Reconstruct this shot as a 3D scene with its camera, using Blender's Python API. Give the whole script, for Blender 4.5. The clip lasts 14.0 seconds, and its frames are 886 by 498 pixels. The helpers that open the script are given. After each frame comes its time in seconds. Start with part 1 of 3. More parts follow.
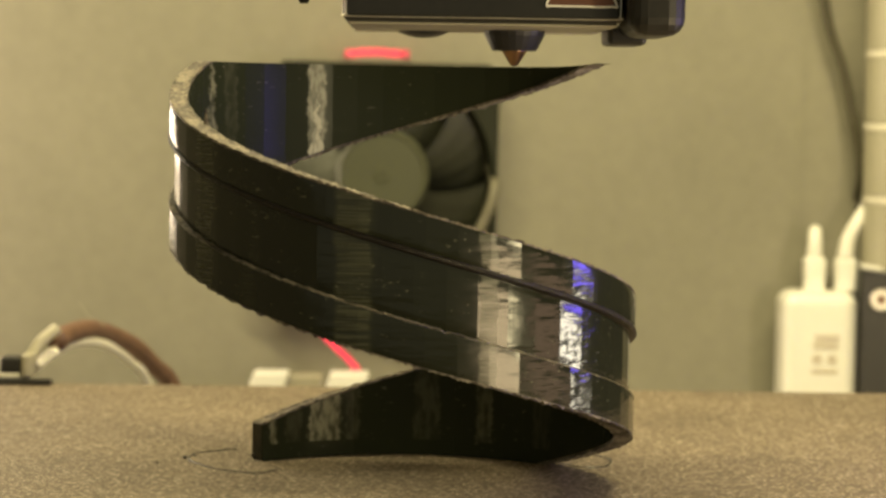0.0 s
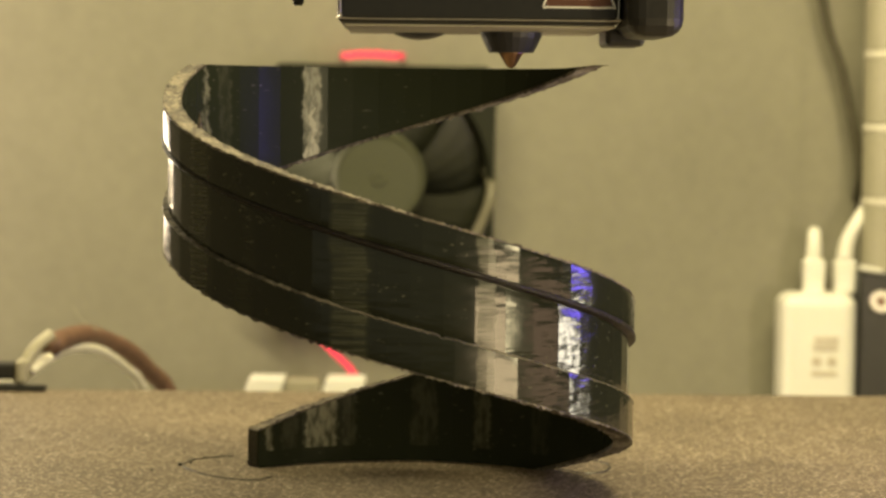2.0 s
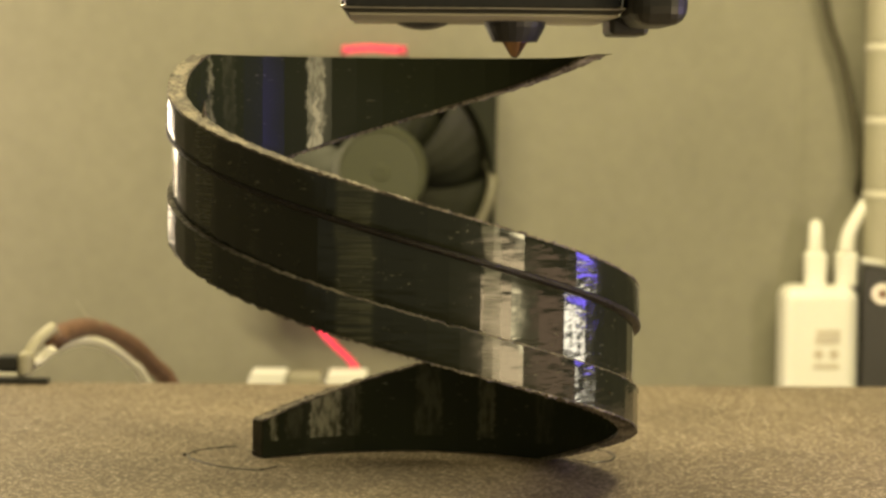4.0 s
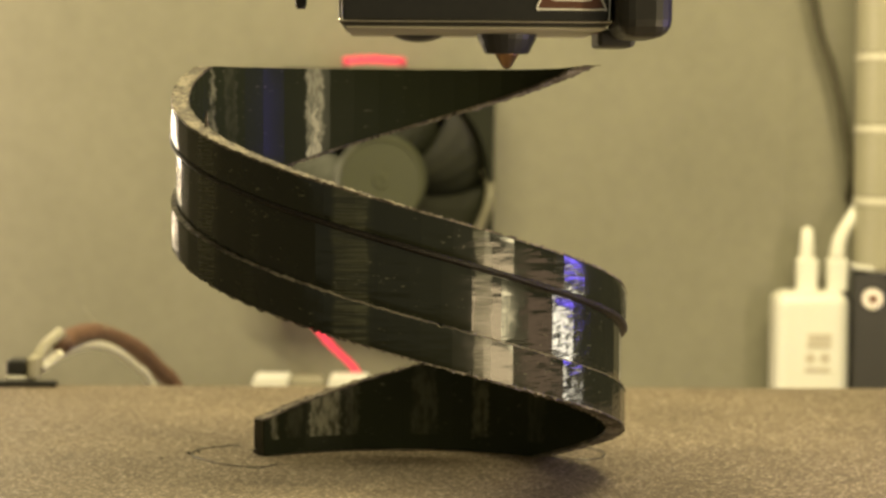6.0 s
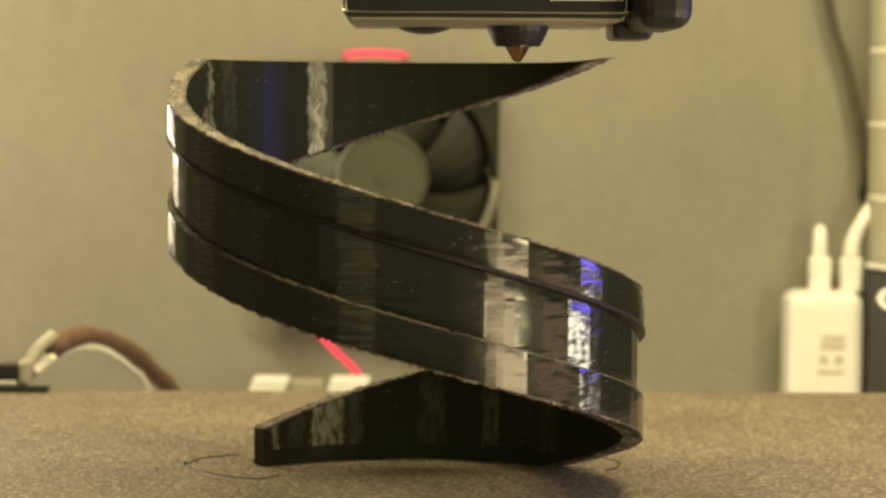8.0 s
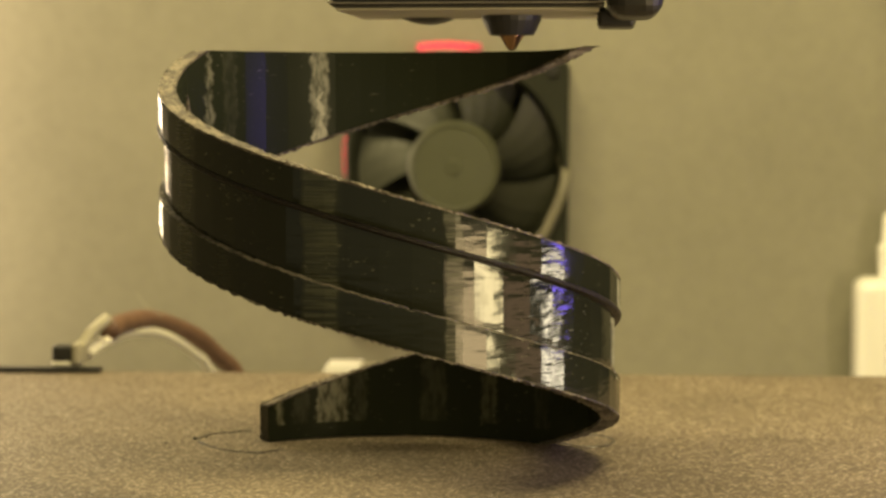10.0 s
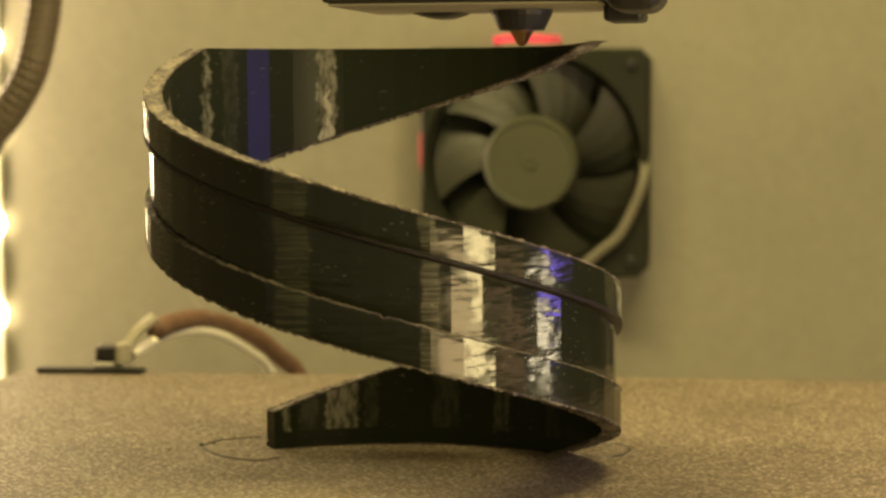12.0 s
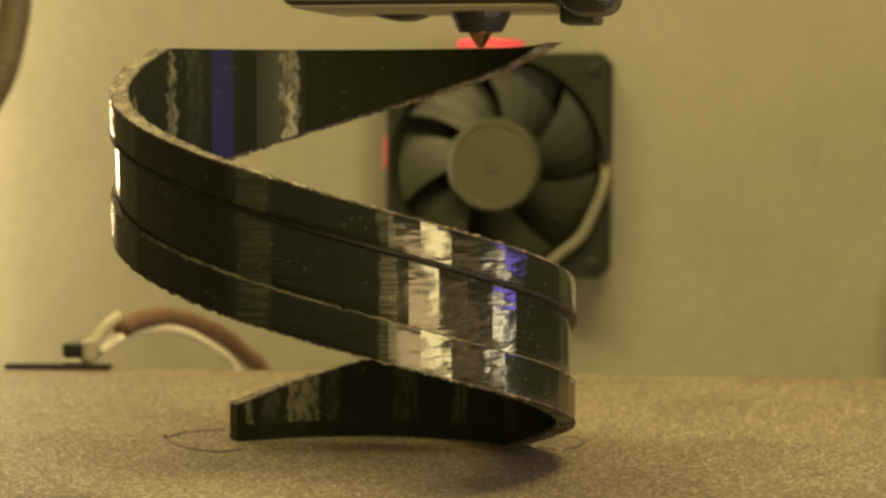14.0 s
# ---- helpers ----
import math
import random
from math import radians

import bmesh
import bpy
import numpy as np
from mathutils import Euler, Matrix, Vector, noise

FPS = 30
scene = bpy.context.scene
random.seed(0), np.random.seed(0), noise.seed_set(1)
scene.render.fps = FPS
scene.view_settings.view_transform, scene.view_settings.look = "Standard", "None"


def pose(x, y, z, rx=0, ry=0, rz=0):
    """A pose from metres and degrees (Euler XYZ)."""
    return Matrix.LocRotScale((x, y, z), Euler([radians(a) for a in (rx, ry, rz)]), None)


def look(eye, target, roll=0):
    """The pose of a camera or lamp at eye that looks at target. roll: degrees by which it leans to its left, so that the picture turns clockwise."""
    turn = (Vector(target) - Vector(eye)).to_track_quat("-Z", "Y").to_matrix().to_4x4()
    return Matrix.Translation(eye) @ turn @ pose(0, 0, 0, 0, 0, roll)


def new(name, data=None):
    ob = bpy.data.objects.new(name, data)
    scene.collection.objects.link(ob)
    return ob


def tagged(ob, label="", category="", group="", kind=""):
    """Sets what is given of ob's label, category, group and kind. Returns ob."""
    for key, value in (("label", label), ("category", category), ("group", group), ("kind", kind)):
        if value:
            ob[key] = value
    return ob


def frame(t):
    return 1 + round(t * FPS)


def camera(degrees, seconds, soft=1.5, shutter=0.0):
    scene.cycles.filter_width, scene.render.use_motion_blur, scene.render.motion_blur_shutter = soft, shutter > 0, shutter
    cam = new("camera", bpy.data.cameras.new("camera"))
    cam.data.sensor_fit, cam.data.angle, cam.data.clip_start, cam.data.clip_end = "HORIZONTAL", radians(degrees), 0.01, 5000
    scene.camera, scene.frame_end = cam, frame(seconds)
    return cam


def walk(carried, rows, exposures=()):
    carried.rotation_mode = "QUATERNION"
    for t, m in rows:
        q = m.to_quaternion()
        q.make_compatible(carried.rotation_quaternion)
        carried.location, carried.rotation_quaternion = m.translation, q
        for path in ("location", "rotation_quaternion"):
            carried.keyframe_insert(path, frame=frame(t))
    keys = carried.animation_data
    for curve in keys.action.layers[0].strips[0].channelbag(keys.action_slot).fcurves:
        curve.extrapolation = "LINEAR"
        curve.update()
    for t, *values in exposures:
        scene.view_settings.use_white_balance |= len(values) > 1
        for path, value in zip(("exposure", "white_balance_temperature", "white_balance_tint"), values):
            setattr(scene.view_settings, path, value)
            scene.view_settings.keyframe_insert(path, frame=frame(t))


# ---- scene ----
# ---- camera ----
cam = camera(21.929, 14.0, soft=2.6)
PATH = [
    (0.0, (-0.0000, -0.5675, 0.0965), 0.01746, -0.06698, -0.01431),
    (0.5, (0.0001, -0.5779, 0.0946), 0.01653, -0.06528, -0.01384),
    (1.0, (-0.0004, -0.5884, 0.0954), 0.01799, -0.06416, -0.01291),
    (1.5, (0.0012, -0.5732, 0.0962), 0.01756, -0.06519, -0.01218),
    (2.0, (0.0002, -0.5616, 0.0967), 0.01867, -0.06623, -0.01047),
    (2.5, (-0.0004, -0.5547, 0.0963), 0.01927, -0.06689, -0.00924),
    (3.0, (-0.0016, -0.5494, 0.0953), 0.01989, -0.06717, -0.00827),
    (5.5, (0.0003, -0.5845, 0.0933), 0.01806, -0.06248, -0.00707),
    (6.0, (0.0013, -0.5829, 0.0939), 0.01682, -0.06176, -0.00602),
    (6.5, (0.0006, -0.5727, 0.0951), 0.01806, -0.06256, -0.00513),
    (7.0, (-0.0002, -0.5639, 0.0953), 0.01916, -0.06290, -0.00481),
    (7.5, (-0.0021, -0.5563, 0.0941), 0.01940, -0.06363, -0.00497),
    (8.0, (-0.0016, -0.5565, 0.0937), 0.01883, -0.06366, -0.00538),
    (10.5, (0.0682, -0.5771, 0.0915), -0.10435, -0.06723, 0.00354),
    (11.0, (0.0817, -0.5645, 0.0934), -0.13906, -0.06907, 0.00530),
    (11.5, (0.0926, -0.5588, 0.0943), -0.14922, -0.06969, 0.00796),
    (12.0, (0.0970, -0.5509, 0.0938), -0.14865, -0.07029, 0.00713),
    (12.5, (0.0987, -0.5570, 0.0927), -0.14597, -0.07019, 0.00529),
    (13.0, (0.0973, -0.5715, 0.0919), -0.14245, -0.06894, 0.00423),
    (13.5, (0.1008, -0.5675, 0.0924), -0.13772, -0.06829, 0.00205),
    (14.0, (0.1020, -0.5643, 0.0917), -0.13589, -0.06680, 0.00304),
]


def aim(eye, yaw, pitch, roll):
    """Camera pose from its heading, its rise and its lean, in radians."""
    return Matrix.Translation(eye) @ Euler((math.pi / 2 + pitch, 0, -yaw)).to_matrix().to_4x4() @ Matrix.Rotation(-roll, 4, "Z")


cam.data.dof.use_dof = True
cam.data.dof.focus_distance, cam.data.dof.aperture_fstop = 0.555, 21.0
walk(cam, [(t, aim(e, a, b, c)) for t, e, a, b, c in PATH],
     [(0.0, 0.46, 6080, 8), (8.2, 0.46, 6080, 8), (10.4, 0.28, 6750, 5), (11.5, 0.21, 6950, 4), (12.0, 0.18, 7350, 3), (14.0, 0.18, 7650, 1)])

# ---- light ----
world = bpy.data.worlds.new("room_dusk")
scene.world = world
world.use_nodes = True
world.node_tree.nodes["Background"].inputs[0].default_value = (1.0, 0.86, 0.55, 1)
world.node_tree.nodes["Background"].inputs[1].default_value = 0.175
scene.view_settings.exposure = 0.0


def area_lamp(name, m, sx, sy, watts, colour):
    d = bpy.data.lights.new(name, "AREA")
    d.shape, d.size, d.size_y, d.energy, d.color = "RECTANGLE", sx, sy, watts, colour
    ob = new(name, d)
    ob.matrix_world = m
    return ob


WARM = (1.0, 0.81, 0.40)
# unseen ceiling light, added to brighten the back panel and bed evenly
area_lamp("fill_light_ceiling", look((0.06, 0.06, 0.45), (0.08, 0.11, 0)), 0.46, 0.02, 3.85, WARM)
area_lamp("led_strip_light_left", look((-0.278, 0.414, 0.09), (0.1, 0.22, 0.06)), 0.020, 0.42, 0.74, (1.0, 0.76, 0.50))
# unseen lights added on the right, placed from reflections on the print
area_lamp("led_panel_light_right", look((0.350, -0.268, 0.08), (0.0, -0.10, 0.07)), 0.038, 0.26, 0.68, (1.0, 0.80, 0.42))
area_lamp("room_light_low", look((0.340, -0.330, -0.033), (0.0, -0.09, 0.04)), 0.205, 0.125, 0.70, (1.0, 0.715, 0.37))
area_lamp("warm_light_right", look((0.352, -0.12, -0.015), (0.0, -0.05, 0.04)), 0.15, 0.11, 0.075, (1.0, 0.60, 0.36))
area_lamp("small_light_right", look((0.300, -0.030, 0.003), (0.0, -0.05, 0.03)), 0.024, 0.060, 0.09, (1.0, 0.86, 0.62))
area_lamp("indicator_light_blue", look((0.27, -0.004, 0.082), (0, -0.01, 0.082)), 0.024, 0.082, 0.105, (0.24, 0.15, 1.0))


# ---- materials ----
def material(name, colour, rough=0.5, metal=0.0, grain=40.0, mottle=0.12, bump=0.0, bump_scale=300.0, coat=0.0,
             emit=0.0, ior=1.5, stretch=(1, 1, 1)):
    m = bpy.data.materials.new(name)
    m.use_nodes = True
    n, l = m.node_tree.nodes, m.node_tree.links
    b = n["Principled BSDF"]
    b.inputs["Roughness"].default_value = rough
    b.inputs["Metallic"].default_value = metal
    b.inputs["IOR"].default_value = ior
    b.inputs["Coat Weight"].default_value = coat
    co = n.new("ShaderNodeTexCoord")
    mp = n.new("ShaderNodeMapping")
    mp.inputs["Scale"].default_value = stretch
    l.new(co.outputs["Object"], mp.inputs[0])
    big, fine = n.new("ShaderNodeTexNoise"), n.new("ShaderNodeTexNoise")
    big.inputs["Scale"].default_value, big.inputs["Detail"].default_value = grain, 4
    fine.inputs["Scale"].default_value, fine.inputs["Detail"].default_value = grain * 14, 3
    l.new(mp.outputs[0], big.inputs[0]), l.new(mp.outputs[0], fine.inputs[0])
    add = n.new("ShaderNodeMath")
    add.operation = "ADD"
    l.new(big.outputs[0], add.inputs[0]), l.new(fine.outputs[0], add.inputs[1])
    ramp = n.new("ShaderNodeMapRange")
    ramp.inputs[1].default_value, ramp.inputs[2].default_value = 0.6, 1.4
    ramp.inputs[3].default_value, ramp.inputs[4].default_value = 1 - mottle, 1 + mottle
    l.new(add.outputs[0], ramp.inputs[0])
    mix = n.new("ShaderNodeVectorMath")
    mix.operation = "SCALE"
    mix.inputs[0].default_value = colour
    l.new(ramp.outputs[0], mix.inputs["Scale"])
    l.new(mix.outputs[0], b.inputs["Base Color"])
    rr = n.new("ShaderNodeMapRange")
    rr.inputs[1].default_value, rr.inputs[2].default_value = 0.3, 0.7
    rr.inputs[3].default_value, rr.inputs[4].default_value = rough * 0.85, min(1, rough * 1.15)
    l.new(fine.outputs[0], rr.inputs[0]), l.new(rr.outputs[0], b.inputs["Roughness"])
    if bump:
        nz, bp = n.new("ShaderNodeTexNoise"), n.new("ShaderNodeBump")
        nz.inputs["Scale"].default_value, nz.inputs["Detail"].default_value = bump_scale, 4
        bp.inputs["Strength"].default_value, bp.inputs["Distance"].default_value = bump, 0.0006
        l.new(mp.outputs[0], nz.inputs[0]), l.new(nz.outputs[0], bp.inputs["Height"]), l.new(bp.outputs[0], b.inputs["Normal"])
    if emit:
        b.inputs["Emission Color"].default_value = (*colour, 1)
        b.inputs["Emission Strength"].default_value = emit
    return m


# reflections on the inner side, painted in as pale patches
INNER_GLINTS = [(-0.0341, 0.0012, 0.0006, 0.0026, 0.036, 0.55), (-0.0290, 0.0024, 0.0020, 0.0026, 0.036, 0.10), (-0.0207, 0.0046, 0.0042, 0.0026, 0.036, 0.62), (0.0070, 0.0040, 0.0036, 0.0026, 0.036, 0.12),
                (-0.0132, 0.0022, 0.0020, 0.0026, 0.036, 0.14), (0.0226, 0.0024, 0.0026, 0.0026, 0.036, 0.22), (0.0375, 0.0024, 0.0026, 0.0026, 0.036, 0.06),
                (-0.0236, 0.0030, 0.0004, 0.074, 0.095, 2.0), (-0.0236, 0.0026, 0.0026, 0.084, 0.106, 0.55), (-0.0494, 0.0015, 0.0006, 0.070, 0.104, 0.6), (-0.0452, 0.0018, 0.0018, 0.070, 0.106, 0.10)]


def print_material():
    """Glossy filament: shallow dents, fine layer lines, scuffed upright patches that have lost their gloss, and
    reflections painted pale on the inner side.
    """
    m = material("glossy_black_filament", (0.015, 0.0175, 0.0115), 0.10, grain=60, mottle=0.3)
    n, l = m.node_tree.nodes, m.node_tree.links
    b = n["Principled BSDF"]
    co = n.new("ShaderNodeTexCoord")

    def field(stretch, scale, detail):
        mp, nz = n.new("ShaderNodeMapping"), n.new("ShaderNodeTexNoise")
        mp.inputs["Scale"].default_value = stretch
        nz.inputs["Scale"].default_value, nz.inputs["Detail"].default_value = scale, detail
        l.new(co.outputs["Object"], mp.inputs[0]), l.new(mp.outputs[0], nz.inputs[0])
        return nz.outputs[0]

    def maths(op, p, q):
        node = n.new("ShaderNodeMath")
        node.operation = op
        for k, v in enumerate((p, q)):
            if isinstance(v, (int, float)):
                node.inputs[k].default_value = v
            else:
                l.new(v, node.inputs[k])
        return node.outputs[0]

    xyz = n.new("ShaderNodeSeparateXYZ")
    l.new(co.outputs["Object"], xyz.inputs[0])
    X, Y, Z = xyz.outputs
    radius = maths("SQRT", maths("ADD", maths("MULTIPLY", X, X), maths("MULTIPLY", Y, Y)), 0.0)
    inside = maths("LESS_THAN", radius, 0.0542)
    # the side that cooled last is more wrinkled
    side = n.new("ShaderNodeMapRange")
    side.inputs[1].default_value, side.inputs[2].default_value, side.inputs[3].default_value, side.inputs[4].default_value = 0.027, 0.033, 0.60, 1.55
    l.new(X, side.inputs[0])
    rim = n.new("ShaderNodeMapRange")
    rim.inputs[1].default_value, rim.inputs[2].default_value, rim.inputs[3].default_value, rim.inputs[4].default_value = 0.045, 0.051, 1.0, 0.3
    l.new(X, rim.inputs[0])
    calm = maths("MULTIPLY", maths("SUBTRACT", 1.0, maths("MULTIPLY", inside, 0.5)), maths("MULTIPLY", side.outputs[0], rim.outputs[0]))
    last = None
    for f, dist, strength in ((field((1, 1, 8), 300, 2), 0.00008, 0.32), (field((1, 1, 1.2), 130, 1.5), 0.00050, 0.32), (field((1, 1, 0.3), 330, 1), 0.00011, 0.16), (field((0.45, 0.45, 1.9), 270, 1.6), 0.00042, 0.42)):
        bp = n.new("ShaderNodeBump")
        bp.inputs["Distance"].default_value = dist
        l.new(maths("MULTIPLY", calm, strength), bp.inputs["Strength"])
        l.new(f, bp.inputs["Height"])
        if last:
            l.new(last.outputs[0], bp.inputs["Normal"])
        last = bp
    l.new(last.outputs[0], b.inputs["Normal"])
    patch, streak = n.new("ShaderNodeMapRange"), n.new("ShaderNodeMapRange")
    for q, lo, hi in ((patch, 0.55, 0.66), (streak, 0.30, 0.68)):
        q.inputs[1].default_value, q.inputs[2].default_value = lo, hi
    l.new(field((1, 1, 0.12), 75, 1), patch.inputs[0]), l.new(field((0.25, 0.25, 6), 330, 3), streak.inputs[0])

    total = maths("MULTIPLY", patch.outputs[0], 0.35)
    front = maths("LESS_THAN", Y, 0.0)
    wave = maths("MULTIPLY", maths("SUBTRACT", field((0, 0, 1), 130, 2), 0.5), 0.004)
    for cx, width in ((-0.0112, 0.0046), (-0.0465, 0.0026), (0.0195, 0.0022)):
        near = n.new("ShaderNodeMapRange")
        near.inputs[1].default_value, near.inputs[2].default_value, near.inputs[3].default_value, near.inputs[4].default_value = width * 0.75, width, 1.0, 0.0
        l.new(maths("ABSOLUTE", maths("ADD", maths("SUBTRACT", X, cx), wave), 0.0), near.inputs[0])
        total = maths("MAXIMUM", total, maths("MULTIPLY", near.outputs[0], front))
    # reflections on the inner side painted as pale scuffs: centre, half width at the foot, half width at the head, from
    # and to height, strength
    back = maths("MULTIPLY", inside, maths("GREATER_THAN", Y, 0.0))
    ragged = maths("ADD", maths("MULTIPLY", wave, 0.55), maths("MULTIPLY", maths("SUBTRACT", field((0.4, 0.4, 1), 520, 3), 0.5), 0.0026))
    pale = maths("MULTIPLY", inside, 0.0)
    for cx, foot, head_w, z0, z1, gain in INNER_GLINTS:
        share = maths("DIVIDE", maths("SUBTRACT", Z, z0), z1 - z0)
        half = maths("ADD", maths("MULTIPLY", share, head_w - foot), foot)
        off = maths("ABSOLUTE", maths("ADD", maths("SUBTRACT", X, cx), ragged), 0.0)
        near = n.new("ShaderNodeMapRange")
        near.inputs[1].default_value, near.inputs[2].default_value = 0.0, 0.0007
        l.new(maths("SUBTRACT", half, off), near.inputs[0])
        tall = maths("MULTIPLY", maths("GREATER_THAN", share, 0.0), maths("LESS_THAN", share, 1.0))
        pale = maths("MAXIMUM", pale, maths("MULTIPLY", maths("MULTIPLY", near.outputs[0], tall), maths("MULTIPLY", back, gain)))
    blotch = n.new("ShaderNodeMapRange")
    blotch.inputs[1].default_value, blotch.inputs[2].default_value, blotch.inputs[3].default_value = 0.38, 0.61, 0.22
    l.new(field((1.2, 1.2, 0.5), 480, 4), blotch.inputs[0])
    # tiny torn flecks all over
    fleck = n.new("ShaderNodeMapRange")
    fleck.inputs[1].default_value, fleck.inputs[2].default_value, fleck.inputs[4].default_value = 0.655, 0.74, 0.30
    l.new(field((1, 1, 2.2), 560, 3), fleck.inputs[0])
    crowd = n.new("ShaderNodeMapRange")
    crowd.inputs[1].default_value, crowd.inputs[2].default_value = 0.42, 0.62
    l.new(field((1, 1, 1), 70, 2), crowd.inputs[0])
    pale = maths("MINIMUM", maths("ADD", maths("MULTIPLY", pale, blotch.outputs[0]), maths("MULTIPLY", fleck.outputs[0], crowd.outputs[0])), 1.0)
    both = n.new("ShaderNodeMath")
    both.operation = "MULTIPLY"
    l.new(total, both.inputs[0]), l.new(streak.outputs[0], both.inputs[1])
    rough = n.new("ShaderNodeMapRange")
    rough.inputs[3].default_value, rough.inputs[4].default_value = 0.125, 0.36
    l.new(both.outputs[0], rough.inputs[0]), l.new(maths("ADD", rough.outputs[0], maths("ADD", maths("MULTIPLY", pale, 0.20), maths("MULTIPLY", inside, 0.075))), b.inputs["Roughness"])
    # the inner side is duller, to dim lamp reflections; the painted glints keep more shine
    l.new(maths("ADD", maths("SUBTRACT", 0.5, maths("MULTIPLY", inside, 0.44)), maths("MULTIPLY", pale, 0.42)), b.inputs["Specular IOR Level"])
    mix = n.new("ShaderNodeMix")
    mix.data_type = "RGBA"
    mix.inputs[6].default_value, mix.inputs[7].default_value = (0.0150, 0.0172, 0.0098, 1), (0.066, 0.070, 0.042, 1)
    # one pale colour for the painted inner reflections and the torn flecks
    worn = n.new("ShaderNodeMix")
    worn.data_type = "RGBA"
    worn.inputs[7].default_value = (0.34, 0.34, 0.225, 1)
    # lens haze painted in: the inner side gets a lifted base colour
    veiled = n.new("ShaderNodeMix")
    veiled.data_type = "RGBA"
    veiled.inputs[7].default_value = (0.026, 0.031, 0.0175, 1)
    l.new(inside, veiled.inputs[0]), l.new(mix.outputs[2], veiled.inputs[6])
    l.new(both.outputs[0], mix.inputs[0]), l.new(veiled.outputs[2], worn.inputs[6]), l.new(pale, worn.inputs[0])
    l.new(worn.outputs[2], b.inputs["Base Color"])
    return m


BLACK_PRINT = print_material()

LIP_PRINT = material("dull_black_filament_lip", (0.012, 0.0095, 0.0075), 0.42, grain=300, mottle=0.6, bump=0.8, bump_scale=1500, ior=1.4)


def gritty(name, dark, pale, lo, hi, scale):
    """Torn filament: dark plastic strewn with pale stress-whitened grit."""
    m = material(name, dark, 0.45, grain=170, mottle=0.8, bump=1.0, bump_scale=1500)
    n, l = m.node_tree.nodes, m.node_tree.links
    co, rp, mul, ad = n.new("ShaderNodeTexCoord"), n.new("ShaderNodeMapRange"), n.new("ShaderNodeMath"), n.new("ShaderNodeMix")
    a, b = n.new("ShaderNodeTexNoise"), n.new("ShaderNodeTexNoise")
    for q, sc in ((a, scale), (b, scale * 0.17)):
        q.inputs["Scale"].default_value, q.inputs["Detail"].default_value, q.inputs["Roughness"].default_value = sc, 3, 0.65
        l.new(co.outputs["Object"], q.inputs[0])
    mul.operation = "ADD"
    l.new(a.outputs[0], mul.inputs[0]), l.new(b.outputs[0], mul.inputs[1])
    rp.inputs[1].default_value, rp.inputs[2].default_value = lo, hi
    l.new(mul.outputs[0], rp.inputs[0])
    ad.data_type = "RGBA"
    ad.inputs[6].default_value, ad.inputs[7].default_value = (*dark, 1), (*pale, 1)
    l.new(rp.outputs[0], ad.inputs[0]), l.new(ad.outputs[2], n["Principled BSDF"].inputs["Base Color"])
    return m


ROUGH_PRINT = gritty("rough_black_filament_edge", (0.042, 0.031, 0.021), (0.27, 0.23, 0.17), 0.91, 1.20, 800)
RAGGED_PRINT = gritty("ragged_black_filament", (0.028, 0.021, 0.015), (0.24, 0.215, 0.16), 0.90, 1.20, 900)
LEDGE_PRINT = gritty("pale_worn_filament_ledge", (0.06, 0.052, 0.037), (0.33, 0.30, 0.225), 0.84, 1.14, 900)


def bed_material():
    """Powder-coated sheet: light and dark grains over a dull brown-grey, sparkle painted as the brightest grains, faint
    stains.
    """
    m = material("textured_grey_build_plate", (0.15, 0.128, 0.095), 0.54, grain=30, mottle=0.15)
    n, l = m.node_tree.nodes, m.node_tree.links
    b = n["Principled BSDF"]
    co, nz, rp, st, bp = n.new("ShaderNodeTexCoord"), n.new("ShaderNodeTexNoise"), n.new("ShaderNodeValToRGB"), n.new("ShaderNodeTexNoise"), n.new("ShaderNodeBump")
    nz.inputs["Scale"].default_value, nz.inputs["Detail"].default_value, nz.inputs["Roughness"].default_value = 980, 4, 0.72
    st.inputs["Scale"].default_value, st.inputs["Detail"].default_value = 28, 4
    e = rp.color_ramp.elements
    e[0].position, e[0].color = 0.36, (0.075, 0.060, 0.042, 1)
    # brightest grains: speckle plus glints put into the colour
    e[1].position, e[1].color = 0.67, (0.80, 0.69, 0.52, 1)
    mid = e.new(0.56)
    mid.color = (0.188, 0.144, 0.096, 1)
    mr, sc = n.new("ShaderNodeMapRange"), n.new("ShaderNodeVectorMath")
    mr.inputs[1].default_value, mr.inputs[2].default_value, mr.inputs[3].default_value, mr.inputs[4].default_value = 0.3, 0.7, 0.85, 1.15
    sc.operation = "SCALE"
    l.new(co.outputs["Object"], nz.inputs[0]), l.new(co.outputs["Object"], st.inputs[0])
    l.new(nz.outputs[0], rp.inputs[0]), l.new(st.outputs[0], mr.inputs[0])
    l.new(rp.outputs[0], sc.inputs[0]), l.new(mr.outputs[0], sc.inputs["Scale"]), l.new(sc.outputs[0], b.inputs["Base Color"])
    gl = n.new("ShaderNodeMapRange")
    gl.inputs[1].default_value, gl.inputs[2].default_value, gl.inputs[3].default_value, gl.inputs[4].default_value = 0.50, 0.66, 0.60, 0.22
    l.new(nz.outputs[0], gl.inputs[0]), l.new(gl.outputs[0], b.inputs["Roughness"])
    bp.inputs["Strength"].default_value, bp.inputs["Distance"].default_value = 0.9, 0.0006
    l.new(nz.outputs[0], bp.inputs["Height"]), l.new(bp.outputs[0], b.inputs["Normal"])
    return m


